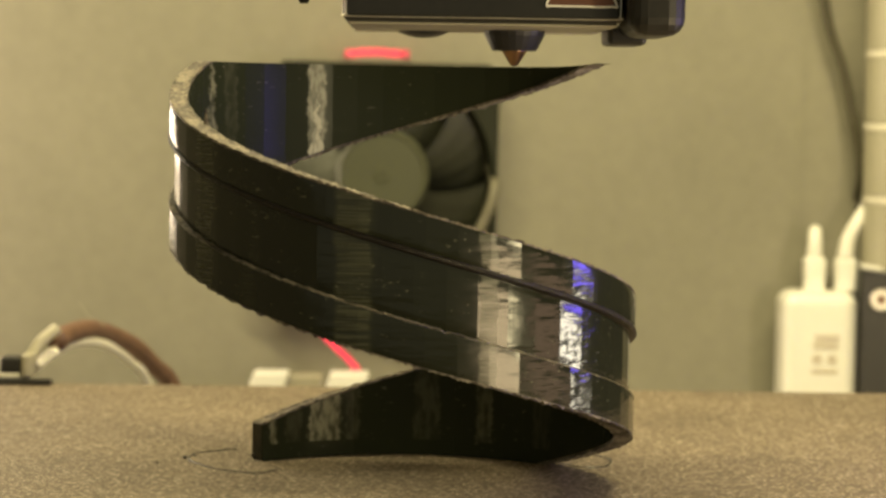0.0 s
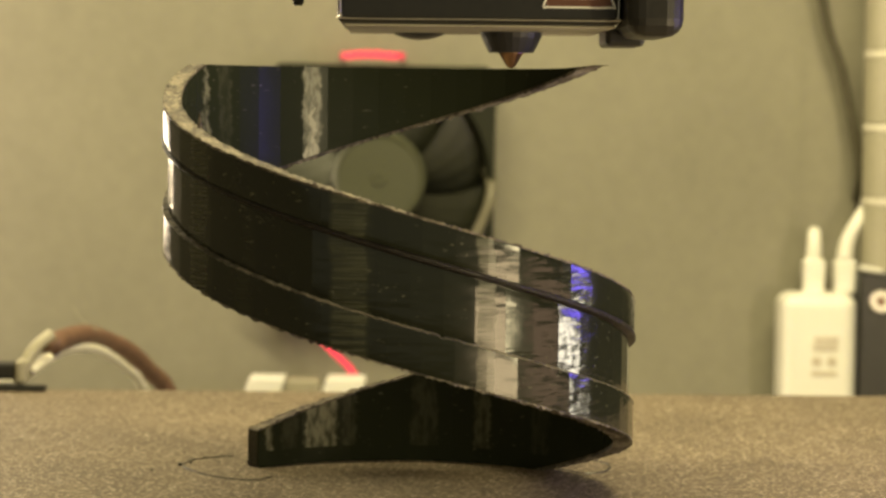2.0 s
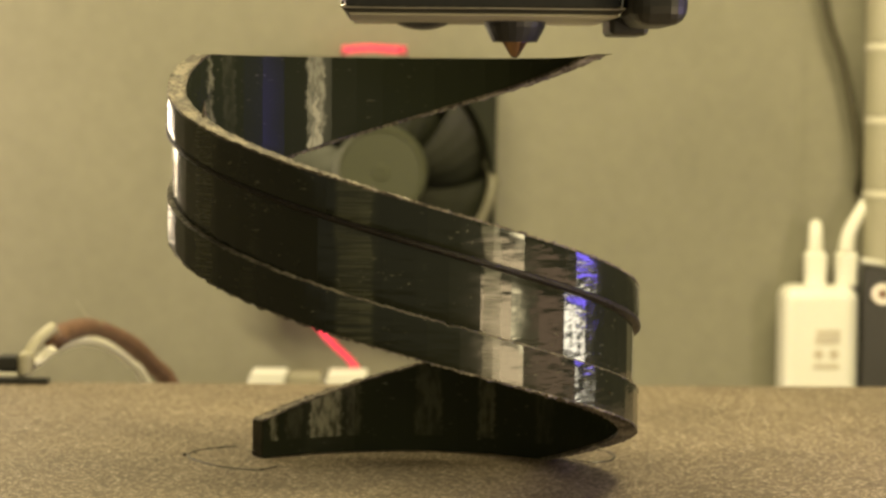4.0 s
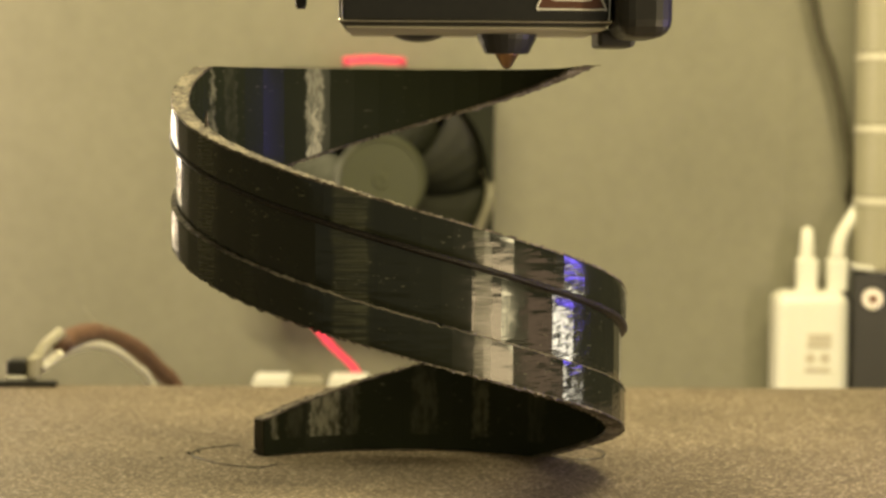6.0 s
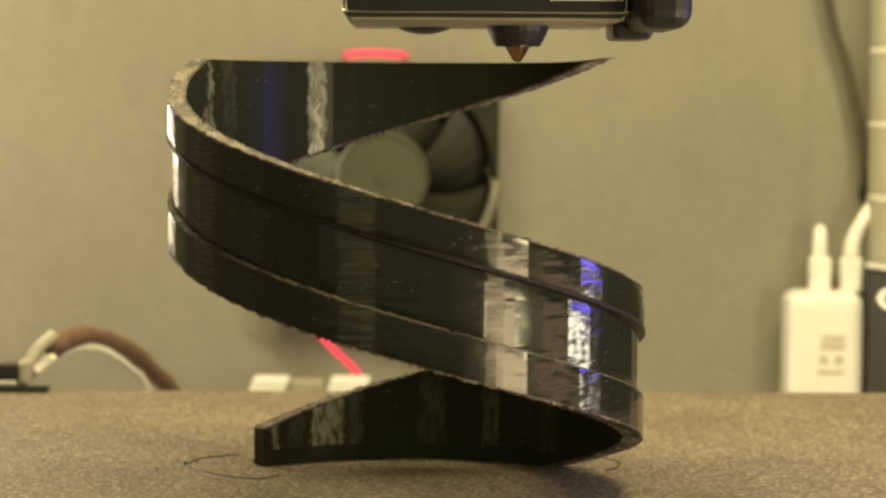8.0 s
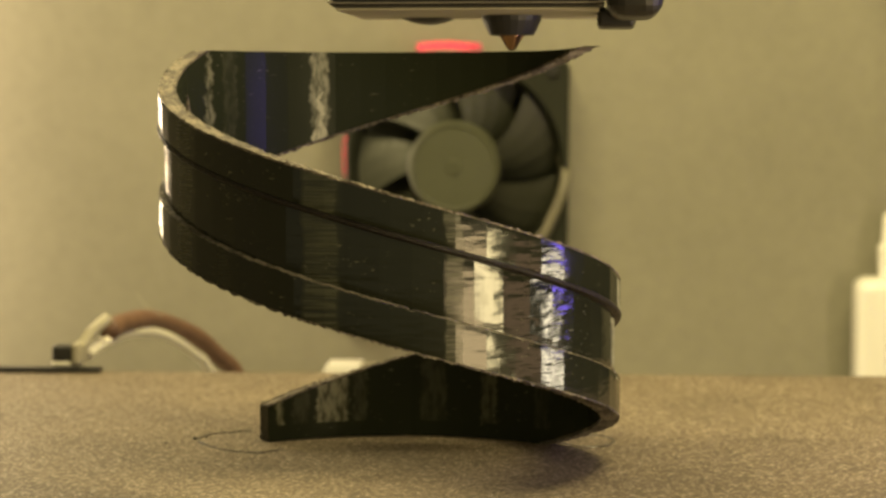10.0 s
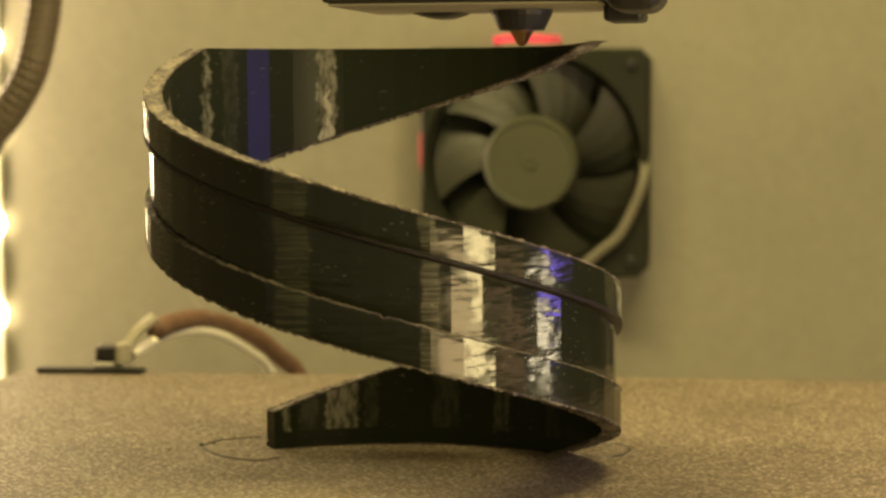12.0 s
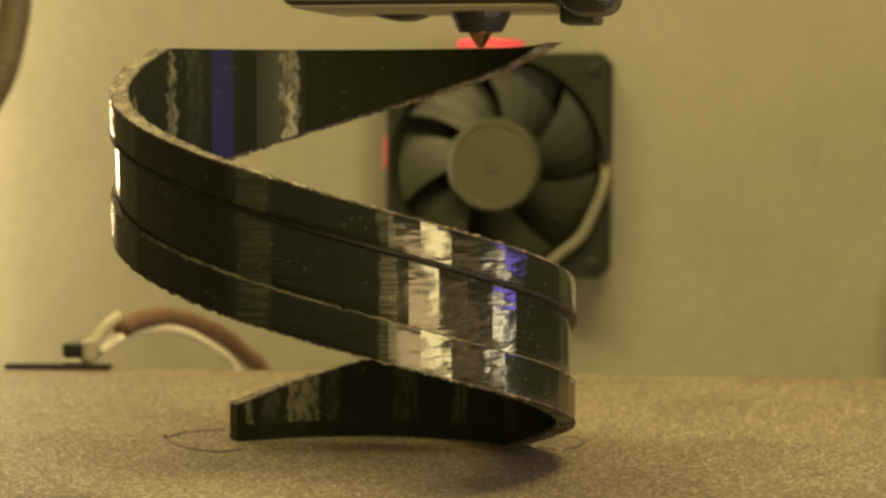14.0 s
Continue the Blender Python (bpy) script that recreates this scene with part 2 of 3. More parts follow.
BED = bed_material()
WALL = material("matt_light_panel", (0.265, 0.254, 0.199), 0.75, grain=13, mottle=0.13, bump=0.1, bump_scale=200)
# side panels stay unseen; their tones only set what the print reflects
SIDE = material("dark_side_panel", (0.035, 0.034, 0.028), 0.6, grain=12, mottle=0.15)
LEFT = material("grey_side_panel", (0.135, 0.127, 0.096), 0.6, grain=12, mottle=0.15)
DESK = material("dark_wood_desk", (0.10, 0.065, 0.04), 0.5, grain=14, mottle=0.3, stretch=(1, 8, 8))
DARK = material("black_plastic", (0.02, 0.02, 0.018), 0.4, mottle=0.2)
DUCT = material("satin_black_duct", (0.015, 0.014, 0.011), 0.45, mottle=0.2)
FAN = material("grey_black_fan_plastic", (0.019, 0.021, 0.013), 0.6, mottle=0.2, ior=1.3)
BLADE = material("olive_black_blade_plastic", (0.026, 0.028, 0.017), 0.5, mottle=0.2)
HUB = material("olive_grey_fan_plastic", (0.068, 0.072, 0.043), 0.5, mottle=0.12)
WHITE = material("white_plastic", (0.9, 0.89, 0.84), 0.35, mottle=0.04)
PALE = material("pale_post_plastic", (0.76, 0.73, 0.62), 0.4, mottle=0.06)
DULL = material("dull_pale_cable", (0.15, 0.14, 0.098), 0.5, mottle=0.2)
SMOKE = material("smoky_pale_plastic", (0.36, 0.335, 0.25), 0.5, mottle=0.15)
POST = material("olive_grey_post_plastic", (0.40, 0.38, 0.285), 0.35, mottle=0.1)
ROPE = material("dark_olive_cable", (0.075, 0.069, 0.043), 0.5, mottle=0.2)
GREY = material("grey_print_ink", (0.61, 0.55, 0.46), 0.6)
RED = material("glowing_red_wire", (1.0, 0.055, 0.13), 0.4, emit=0.32)
HOSE = material("brown_cable_sleeve", (0.15, 0.083, 0.053), 0.6, mottle=0.35, grain=200, bump=0.6, bump_scale=700)
CONDUIT = material("dark_corrugated_hose", (0.115, 0.092, 0.064), 0.5, mottle=0.3)
METAL = material("brushed_metal", (0.6, 0.58, 0.52), 0.35, 1.0, mottle=0.1)
BRASS = material("worn_brass", (0.45, 0.28, 0.16), 0.35, 1.0, mottle=0.25)
SOCK = material("dark_silicone", (0.02, 0.02, 0.022), 0.5, mottle=0.2)
LED = material("lit_led_chip", (1.0, 0.82, 0.53), 0.4, emit=21.0)
TAPE = material("white_strip_tape", (0.7, 0.66, 0.55), 0.5, mottle=0.08)


# ---- mesh helpers ----
def part(name, bm, mat, parent=None, label="", smooth=False):
    me = bpy.data.meshes.new(name)
    bmesh.ops.recalc_face_normals(bm, faces=bm.faces)
    bm.to_mesh(me)
    bm.free()
    for f in me.polygons:
        f.use_smooth = smooth
    me.materials.append(mat)
    ob = new(name, me)
    ob.parent = parent
    if label:
        tagged(ob, label)
    return ob


def thing(name, label, category, group="", at=(0, 0, 0)):
    e = new(name)
    e.empty_display_size = 0.01
    e.location = at
    return tagged(e, label, category, group)


def box(x0, y0, z0, x1, y1, z1, bevel=0.0, seg=2):
    bm = bmesh.new()
    bmesh.ops.create_cube(bm, size=1)
    for v in bm.verts:
        v.co = Vector(((x0 + x1) / 2 + v.co.x * (x1 - x0), (y0 + y1) / 2 + v.co.y * (y1 - y0), (z0 + z1) / 2 + v.co.z * (z1 - z0)))
    if bevel:
        bmesh.ops.bevel(bm, geom=bm.edges[:], offset=bevel, segments=seg, profile=0.5, affect="EDGES")
    return bm


def lathe(profile, n=32, axis="z", centre=(0, 0, 0), bm=None):
    """A turned solid from (radius, height) pairs."""
    bm = bm or bmesh.new()
    rings = []
    for r, h in profile:
        ring = []
        for i in range(n):
            a = 2 * math.pi * i / n
            c, s = r * math.cos(a), r * math.sin(a)
            p = {"z": (c, s, h), "y": (c, h, s), "x": (h, c, s)}[axis]
            ring.append(bm.verts.new(Vector(p) + Vector(centre)))
        rings.append(ring)
    for a, b in zip(rings, rings[1:]):
        for i in range(n):
            bm.faces.new((a[i], a[(i + 1) % n], b[(i + 1) % n], b[i]))
    bm.faces.new(rings[0]), bm.faces.new(rings[-1])
    return bm


def smooth_line(pts, steps=8):
    """Catmull-Rom points through pts."""
    p = [Vector(a) for a in pts]
    p = [2 * p[0] - p[1]] + p + [2 * p[-1] - p[-2]]
    out = []
    for i in range(1, len(p) - 2):
        for k in range(steps):
            t = k / steps
            a, b, c, d = p[i - 1], p[i], p[i + 1], p[i + 2]
            out.append(0.5 * (2 * b + (c - a) * t + (2 * a - 5 * b + 4 * c - d) * t * t + (3 * b - a - 3 * c + d) * t ** 3))
    return out + [p[-2]]


def tube(pts, r, n=10, steps=8, bm=None, r_end=None):
    bm = bm or bmesh.new()
    line = smooth_line(pts, steps)
    rings = []
    for i, c in enumerate(line):
        d = (line[min(i + 1, len(line) - 1)] - line[max(i - 1, 0)]).normalized()
        u = d.cross(Vector((0.3, 1, 0.2))).normalized()
        w = d.cross(u)
        rad = r if r_end is None else r + (r_end - r) * i / (len(line) - 1)
        rings.append([bm.verts.new(c + rad * (u * math.cos(2 * math.pi * k / n) + w * math.sin(2 * math.pi * k / n))) for k in range(n)])
    for a, b in zip(rings, rings[1:]):
        for k in range(n):
            bm.faces.new((a[k], a[(k + 1) % n], b[(k + 1) % n], b[k]))
    bm.faces.new(rings[0]), bm.faces.new(rings[-1])
    return bm


# ---- structure ----
def structure(name, bm, mat, label):
    return tagged(part(name, bm, mat), label, name.split("_")[0], kind="structure")


WX0, WX1, WY0, WY1, FZ, CZ = -0.29, 0.36, -0.34, 0.436, -0.10, 0.46
structure("wall_back", box(WX0 - 0.01, WY1, FZ, WX1 + 0.01, WY1 + 0.01, CZ), WALL, "pale matt back panel of the printer enclosure")
structure("wall_left", box(WX0 - 0.01, WY0, FZ, WX0, WY1, CZ), LEFT, "grey side panel of the printer enclosure")
structure("wall_right", box(WX1, WY0, FZ, WX1 + 0.01, WY1, CZ), SIDE, "dark side panel beside the charger")
structure("ceiling", box(WX0 - 0.01, WY0, CZ, WX1 + 0.01, WY1 + 0.01, CZ + 0.01), WALL, "pale matt roof panel of the enclosure")
structure("floor", box(WX0 - 0.01, WY0, FZ - 0.01, WX1 + 0.01, WY1 + 0.01, FZ), WALL, "pale matt floor panel under the printer")

structure("desk_top", box(-0.75, -1.1, FZ - 0.05, 0.75, 0.55, FZ - 0.0101, 0.004), DESK, "dark wooden desk top under the enclosure")

# ---- print bed ----
BZ = -0.0016
bed = thing("print_bed", "grey speckled textured printer bed plate", "print bed", at=(0, 0, -0.10))


def bed_part(name, bm, mat, label=""):
    ob = part(name, bm, mat, bed, label)
    ob.location = (0, 0, 0.10)
    return ob


bed_part("build_plate", box(-0.161, -0.125, BZ - 0.002, 0.172, 0.197, BZ, 0.0006), BED, "grey speckled spring steel sheet")
bed_part("heated_plate", box(-0.159, -0.123, BZ - 0.006, 0.170, 0.1955, BZ - 0.0021), DARK)
bed_part("carriage", box(-0.10, -0.08, -0.10, 0.10, 0.15, BZ - 0.0061, 0.004), DARK)

# ---- helical print ----
RISE, BAND, TOP, WALL_T, A_LOW, A_END, RO = 0.01619, 0.03516, 0.1044, 0.0045, -0.6813, -2.3266, 0.058
FACET = radians(7.5)
STOP = A_LOW + TOP / RISE + 0.10


def facet_edges(phase):
    k0, k1 = math.ceil((A_END - phase) / FACET), int((STOP - phase) / FACET)
    e = [A_END] + [phase + i * FACET for i in range(k0, k1 + 1)] + [STOP]
    return [(a, b) for a, b in zip(e, e[1:]) if b - a > 1e-3]


def uneven(a):
    """Small error of the radius at a facet's edge."""
    return 0.00022 * noise.noise((a * 9.7, 1.3, 4.1))


def helix_piece(profile, name, mat, rough=0.0, sub=6, label="", phase=2.5):
    """A strip of the helical band. profile: (radius, share of the band's height) all round the section. Flat facets, cut by bed and top."""
    bm = bmesh.new()
    edges = facet_edges(radians(phase))
    rows = [(a, b, j / sub) for a, b in edges for j in range(sub)] + [(*edges[-1], 1.0)]
    prev = None
    n = len(profile)
    for a, b, f in rows:
        t = a + (b - a) * f
        ring = []
        low = RISE * (t - A_LOW)
        for r, share in profile:
            z = low + BAND * share
            if share > 0.98:
                z += 0.0012 * math.exp(-((t - math.pi - 0.35) / 0.5) ** 2)
            if rough and share in (0.0, 1.0):
                wob = 0.8 * noise.noise((t * 27, r * 900, 3 if share else 9)) + 0.7 * noise.noise((t * 66, r * 900, 5)) + 0.5 * noise.noise((t * 150, r * 900, 8))
                z += rough * wob * (1.0 if share == 0 else 0.45)
            if name == "ledge":
                z += 0.00035 * (noise.noise((t * 31, 2, 7)) + 0.8 * noise.noise((t * 90, 4, 1)))
                r += 0.00016 * noise.noise((t * 60, 8, 3)) if share < 0.2845 and r > RM else 0.0
            top = TOP + 0.0009 * max(0, (t - STOP + 0.45) / 0.45) ** 2
            z = min(max(z, BZ), top)
            ra, rb = r + uneven(a), r + uneven(b)
            rt = (1 - f) * ra + f * rb
            x = 0.68 * ((1 - f) * ra * math.cos(a) + f * rb * math.cos(b)) + 0.32 * rt * math.cos(t)
            y = -0.68 * ((1 - f) * ra * math.sin(a) + f * rb * math.sin(b)) - 0.32 * rt * math.sin(t)
            ring.append(bm.verts.new((x, y, z)))
        if prev:
            for i in range(n):
                bm.faces.new((prev[i], prev[(i + 1) % n], ring[(i + 1) % n], ring[i]))
        else:
            bm.faces.new(ring)
        prev = ring
    bm.faces.new(prev)
    bmesh.ops.remove_doubles(bm, verts=bm.verts, dist=1e-5)
    return part(name, bm, mat, helix, label)


helix = thing("helical_print", "glossy black plastic helix half printed, standing on the bed", "3d print")
RI, RM = RO - WALL_T, RO - 0.0013


def pillow(radius, lo, hi, sag, n=9):
    """Outer side of a strip that rounds off towards its upper and lower end."""
    return [(radius - sag * abs(2 * k / (n - 1) - 1) ** 5, lo + (hi - lo) * k / (n - 1)) for k in range(n)]


RC = RO - 0.0030
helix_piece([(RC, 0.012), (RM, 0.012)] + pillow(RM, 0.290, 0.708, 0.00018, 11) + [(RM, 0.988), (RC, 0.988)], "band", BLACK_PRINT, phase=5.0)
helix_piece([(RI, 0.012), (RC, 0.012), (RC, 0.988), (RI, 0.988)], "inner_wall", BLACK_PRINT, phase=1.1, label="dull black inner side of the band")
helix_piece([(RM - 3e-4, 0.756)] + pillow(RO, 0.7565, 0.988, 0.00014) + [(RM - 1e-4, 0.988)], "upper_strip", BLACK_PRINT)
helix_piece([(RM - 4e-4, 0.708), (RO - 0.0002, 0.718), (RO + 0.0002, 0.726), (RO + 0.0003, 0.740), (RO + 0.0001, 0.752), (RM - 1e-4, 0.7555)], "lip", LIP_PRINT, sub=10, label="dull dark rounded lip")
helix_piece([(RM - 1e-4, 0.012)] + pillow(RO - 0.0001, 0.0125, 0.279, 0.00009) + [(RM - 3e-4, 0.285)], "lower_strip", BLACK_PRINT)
helix_piece([(RI - 5e-5, 0.986), (RO, 0.986), (RO - 0.0001, 1.0), (RO - 0.0012, 0.991), (RI + 0.0011, 0.991), (RI, 1.0)], "upper_edge", ROUGH_PRINT, 0.0011, 26, "rough greyish printed upper edge")
helix_piece([(RI - 3e-4, 0.0), (RO - 0.0001, 0.0), (RO - 0.0001, 0.012), (RI + 1e-4, 0.024), (RI - 2e-4, 0.022)], "lower_edge", RAGGED_PRINT, 0.0007, 26, "ragged printed lower edge")

helix_piece([(RM - 1e-4, 0.286), (RO - 0.0002, 0.2785), (RO, 0.2790), (RO - 0.0002, 0.284), (RM - 1e-4, 0.290)], "ledge", LEDGE_PRINT, sub=10, label="rough greyish ledge line")
part("shard", lathe([(0.0010, 0.0), (0.0007, 0.002), (0.0001, 0.0062)], 6, "z", (-0.0470, -0.0250, 0.0865)), ROUGH_PRINT, helix, "pale stray plastic shard")
strand = thing("filament_strand", "thin dark loops of stray filament on the bed", "filament")
part("loop", tube([(-0.0325, 0.024, BZ), (-0.0377, 0.019, BZ), (-0.0484, 0.0254, BZ), (-0.0566, 0.040, BZ), (-0.0545, 0.052, BZ), (-0.045, 0.0585, BZ)], 0.00030, 6), DARK, strand)
part("loop", tube([(0.0421, 0.0415, BZ), (0.0483, 0.034, BZ), (0.0545, 0.0363, BZ), (0.0569, 0.0469, BZ), (0.0530, 0.0554, BZ), (0.047, 0.054, BZ)], 0.00030, 6), DARK, strand)

for cx, cy, r in ((-0.0643, 0.0334, 0.00035), (-0.0578, 0.0420, 0.00060), (-0.0552, 0.0452, 0.00042), (-0.0482, 0.0581, 0.00030)):
    part("crumb", lathe([(r * 0.6, BZ), (r, BZ + r * 0.4), (r * 0.8, BZ + r), (r * 0.2, BZ + r * 1.2)], 7, "z", (cx, cy, 0)), DARK, strand)

# ---- fan on the back panel ----
FX, FY, FZC, FH, FR = -0.0082, 0.411, 0.0621, 0.0481, 0.0460
fan = thing("case_fan", "dark grey square case fan on the back panel", "fan", at=(FX, WY1, FZC))
fan.rotation_euler = (0, 0.010, 0)


def fan_part(name, bm, mat, parent=fan, label="", smooth=False):
    ob = part(name, bm, mat, parent, label, smooth)
    if parent is fan:
        ob.location = (0, FY - WY1, 0)
    return ob


def fan_housing():
    bm = bmesh.new()
    n, loops = 72, []
    for kind, y in (("sq", 0.025), ("sq", 0.001), ("sq2", 0.0), ("rim", 0.0), ("ci", 0.005), ("ci", 0.025)):
        ring = []
        for i in range(n):
            a = 2 * math.pi * (i + 0.5) / n
            c, s = math.cos(a), math.sin(a)
            if kind in ("ci", "rim"):
                r = FR + (0.0005 if kind == "rim" else -0.0018)
                ring.append(bm.verts.new((r * c, y, r * s)))
            else:
                h = FH - (0.001 if kind == "sq2" else 0)
                k = h / max(abs(c), abs(s))
                k = min(k, (h * 2 - 0.0035) / (abs(c) + abs(s)))
                ring.append(bm.verts.new((k * c, y, k * s)))
        loops.append(ring)
    for p, q in zip(loops, loops[1:] + loops[:1]):
        for i in range(n):
            bm.faces.new((p[i], p[(i + 1) % n], q[(i + 1) % n], q[i]))
    return bm


def fan_blade(a0):
    bm = bmesh.new()
    rows = []
    for i in range(7):
        u = i / 6
        r = 0.018 + 0.0255 * u
        a = a0 + 0.35 * u
        row = []
        for j in range(6):
            v = j / 5
            ang = a + (v - 0.5) * (1.06 - 0.08 * u)
            y = 0.019 - 0.015 * v - 0.002 * math.sin(math.pi * v)
            row.append(((r * math.cos(ang), y, r * math.sin(ang)), (r * math.cos(ang), y + 0.0012, r * math.sin(ang))))
        rows.append(row)
    f = [[bm.verts.new(p[0]) for p in row] for row in rows]
    g = [[bm.verts.new(p[1]) for p in row] for row in rows]
    for i in range(6):
        for j in range(5):
            bm.faces.new((f[i][j], f[i + 1][j], f[i + 1][j + 1], f[i][j + 1]))
            bm.faces.new((g[i][j], g[i][j + 1], g[i + 1][j + 1], g[i + 1][j]))
    rim = [(i, 0) for i in range(7)] + [(6, j) for j in range(1, 6)] + [(i, 5) for i in range(5, -1, -1)] + [(0, j) for j in range(4, 0, -1)]
    for (a, b), (c, d) in zip(rim, rim[1:] + rim[:1]):
        bm.faces.new((f[a][b], g[a][b], g[c][d], f[c][d]))
    return bm


fan_part("housing", fan_housing(), FAN)
rotor = fan_part("rotor", lathe([(0.0202, 0.020), (0.0200, -0.001), (0.0196, -0.0030), (0.0184, -0.0042), (0.0176, -0.0040), (0.0172, -0.0034), (0.0034, -0.0034), (0.0030, -0.0042), (0.0012, -0.0042), (0.0009, -0.0036), (0.0001, -0.0036)], 56, "y", (-0.001, 0, 0)), HUB, fan, "olive grey round hub")
for i in range(7):
    fan_part("blade", fan_blade(2 * math.pi * i / 7), BLADE, rotor)
fan_part("backing", lathe([(FR - 0.0022, 0.0235), (FR - 0.0022, 0.0245)], 48, "y"), DARK)
for sx in (-1, 1):
    for sz in (-1, 1):
        fan_part("screw", lathe([(0.0024, 0.001), (0.0026, -0.0012), (0.0018, -0.0018)], 14, "y", (sx * 0.0415, 0, sz * 0.0415)), DARK)

tagged(part("pale_wire", tube([(FX + 0.014, 0.4085, FZC - 0.0500), (0.0195, 0.4078, 0.0240), (0.0285, 0.4078, 0.0318), (0.0343, 0.4080, 0.0430), (0.0378, 0.409, 0.0525),
                               (0.0388, 0.413, 0.060), (0.0370, 0.422, 0.066)], 0.0023, 10), DULL, smooth=True),
       "pale thin cable crossing the corner of the fan", "cable")

# red wire round the fan
wire = thing("red_wire", "glowing red twin wire looped round the fan", "wire")
RY = 0.4075
for d in (0, 0.0017):
    part("strand", tube([(0.0010, 0.434, 0.1132 + d), (0.0004, 0.418, 0.1132 + d), (-0.0022, RY, 0.1130 + d), (-0.006, RY, 0.1132 + d), (-0.012, RY, 0.1136 + d), (-0.019, RY, 0.1134 + d), (-0.0225, RY, 0.1130 + d), (-0.0252, 0.418, 0.1132 + d), (-0.0256, 0.434, 0.1132 + d)], 0.00075, 8), RED, wire)
    part("strand", tube([(-0.049 - d, 0.424, 0.0125), (-0.043 - d, 0.416, 0.006), (-0.0305 - d, 0.408, -0.0086), (-0.0195 - d, 0.408, -0.0196), (-0.0165 - d, 0.407, -0.0275)], 0.00075, 8), RED, wire)
part("strand", tube([(-0.0570, 0.426, 0.078), (-0.0578, 0.421, 0.073), (-0.0580, 0.420, 0.066), (-0.0578, 0.421, 0.060), (-0.0570, 0.426, 0.055)], 0.00035, 8), RED, wire)

# ---- white terminal box behind the bed ----
term = thing("terminal_box", "low white terminal box with a grey middle behind the bed", "terminal box", at=(0, 0, FZ))


def leaning_cap(x0, x1):
    """End cap whose sides lean over."""
    bm = box(x0, 0.384, -0.0284, x1, 0.400, -0.0206, 0.0007)
    for v in bm.verts:
        v.co.x += (v.co.z + 0.0284) * 0.36
    return bm


for nm, bm, mt in (("rail", box(-0.0650, 0.384, FZ, -0.0150, 0.400, -0.0285, 0.0008), WHITE), ("end_cap", leaning_cap(-0.0648, -0.0500), WHITE),
                   ("middle", box(-0.0470, 0.386, -0.0284, -0.0335, 0.400, -0.0218, 0.0007), SMOKE), ("end_cap", leaning_cap(-0.0325, -0.0165), WHITE)):
    o = part(nm, bm, mt, term)
    o.location = (0, 0, -FZ)

# ---- charger, cables, post and black box ----
charger = thing("usb_charger", "white two-port charger with two white cables plugged in", "charger", at=(0.1786, 0.4101, FZ - 0.0051))
charger.scale = (1.0263, 1.0263, 1.0263)


def chg(name, bm, mat, label="", parent=charger, smooth=False):
    ob = part(name, bm, mat, parent, label, smooth)
    if parent is charger:
        ob.location = (-0.173, -0.385, -FZ - 0.003)
    return ob


chg_body = chg("body", box(0.1574, 0.375, FZ + 0.0083, 0.1885, 0.400, 0.0200, 0.0055, 5), WHITE)
for i, (x0, x1, z0, z1) in enumerate(((0.1705, 0.1805, 0.0006, 0.0024), (0.1702, 0.1803, -0.0014, -0.0002), (0.1700, 0.1802, -0.0034, -0.0022),
                                       (0.1695, 0.1800, -0.0136, -0.0118))):
    chg("print_bar", box(x0, 0.3746, z0, x1, 0.3752, z1), GREY)
for cx in (0.1716, 0.1778):
    chg("print_mark", lathe([(0.0021, 0.3746), (0.0021, 0.3752)], 20, "y", (cx, 0, -0.0077)), GREY)
for pts, x in ((((0.1716, 0.387, 0.030), (0.1716, 0.387, 0.036), (0.1718, 0.3875, 0.0415), (0.1722, 0.390, 0.0448), (0.1738, 0.396, 0.0415), (0.1750, 0.398, 0.0300), (0.1750, 0.3985, 0.0190)), 0.1716),
               (((0.1845, 0.387, 0.034), (0.1858, 0.387, 0.042), (0.1905, 0.388, 0.0510), (0.197, 0.393, 0.060), (0.203, 0.407, 0.064)), 0.1845)):
    plug = chg("plug", box(x - 0.0043, 0.3835, 0.0195, x + 0.0043, 0.3905, 0.034, 0.0012), WHITE)
    for k in range(3):
        chg("ridge", box(x - 0.0046, 0.3832, 0.0265 + 0.0026 * k, x + 0.0046, 0.3908, 0.0276 + 0.0026 * k, 0.0004), WHITE, parent=plug)
    chg("cable", tube(pts, 0.0035, 12, r_end=0.0017), WHITE, parent=charger, smooth=True)

blackbox = thing("black_box", "black boxy power unit with a bright ring socket", "power unit", at=(0.2145, 0.4054, FZ - 0.0042))
blackbox.scale = (1.0214, 1.0214, 1.0214)
o = part("body", box(0.1908, 0.380, FZ + 0.0043, 0.235, 0.410, 0.0262, 0.0012), DARK, blackbox)
o.location = (-0.21, -0.385, -FZ)
o = part("ring_socket", lathe([(0.0022, 0.3785), (0.0040, 0.3785), (0.0046, 0.3792), (0.0046, 0.3805), (0.0022, 0.3805)], 28, "y", (0.1995, 0, 0.0142)), METAL, blackbox, "bright metal ring")
o.location = (-0.21, -0.385, -FZ)
o = part("socket_hole", lathe([(0.0021, 0.3780), (0.0021, 0.3800)], 20, "y", (0.1995, 0, 0.0142)), HOSE, blackbox, "dark round socket hole")
o.location = (-0.21, -0.385, -FZ)
o = part("lid_edge", tube([(0.1905, 0.3795, 0.0282), (0.196, 0.379, 0.0272), (0.204, 0.379, 0.0262), (0.222, 0.379, 0.0245)], 0.0011, 8), WHITE, blackbox, "thin white edge")
o.location = (-0.21, -0.385, -FZ)

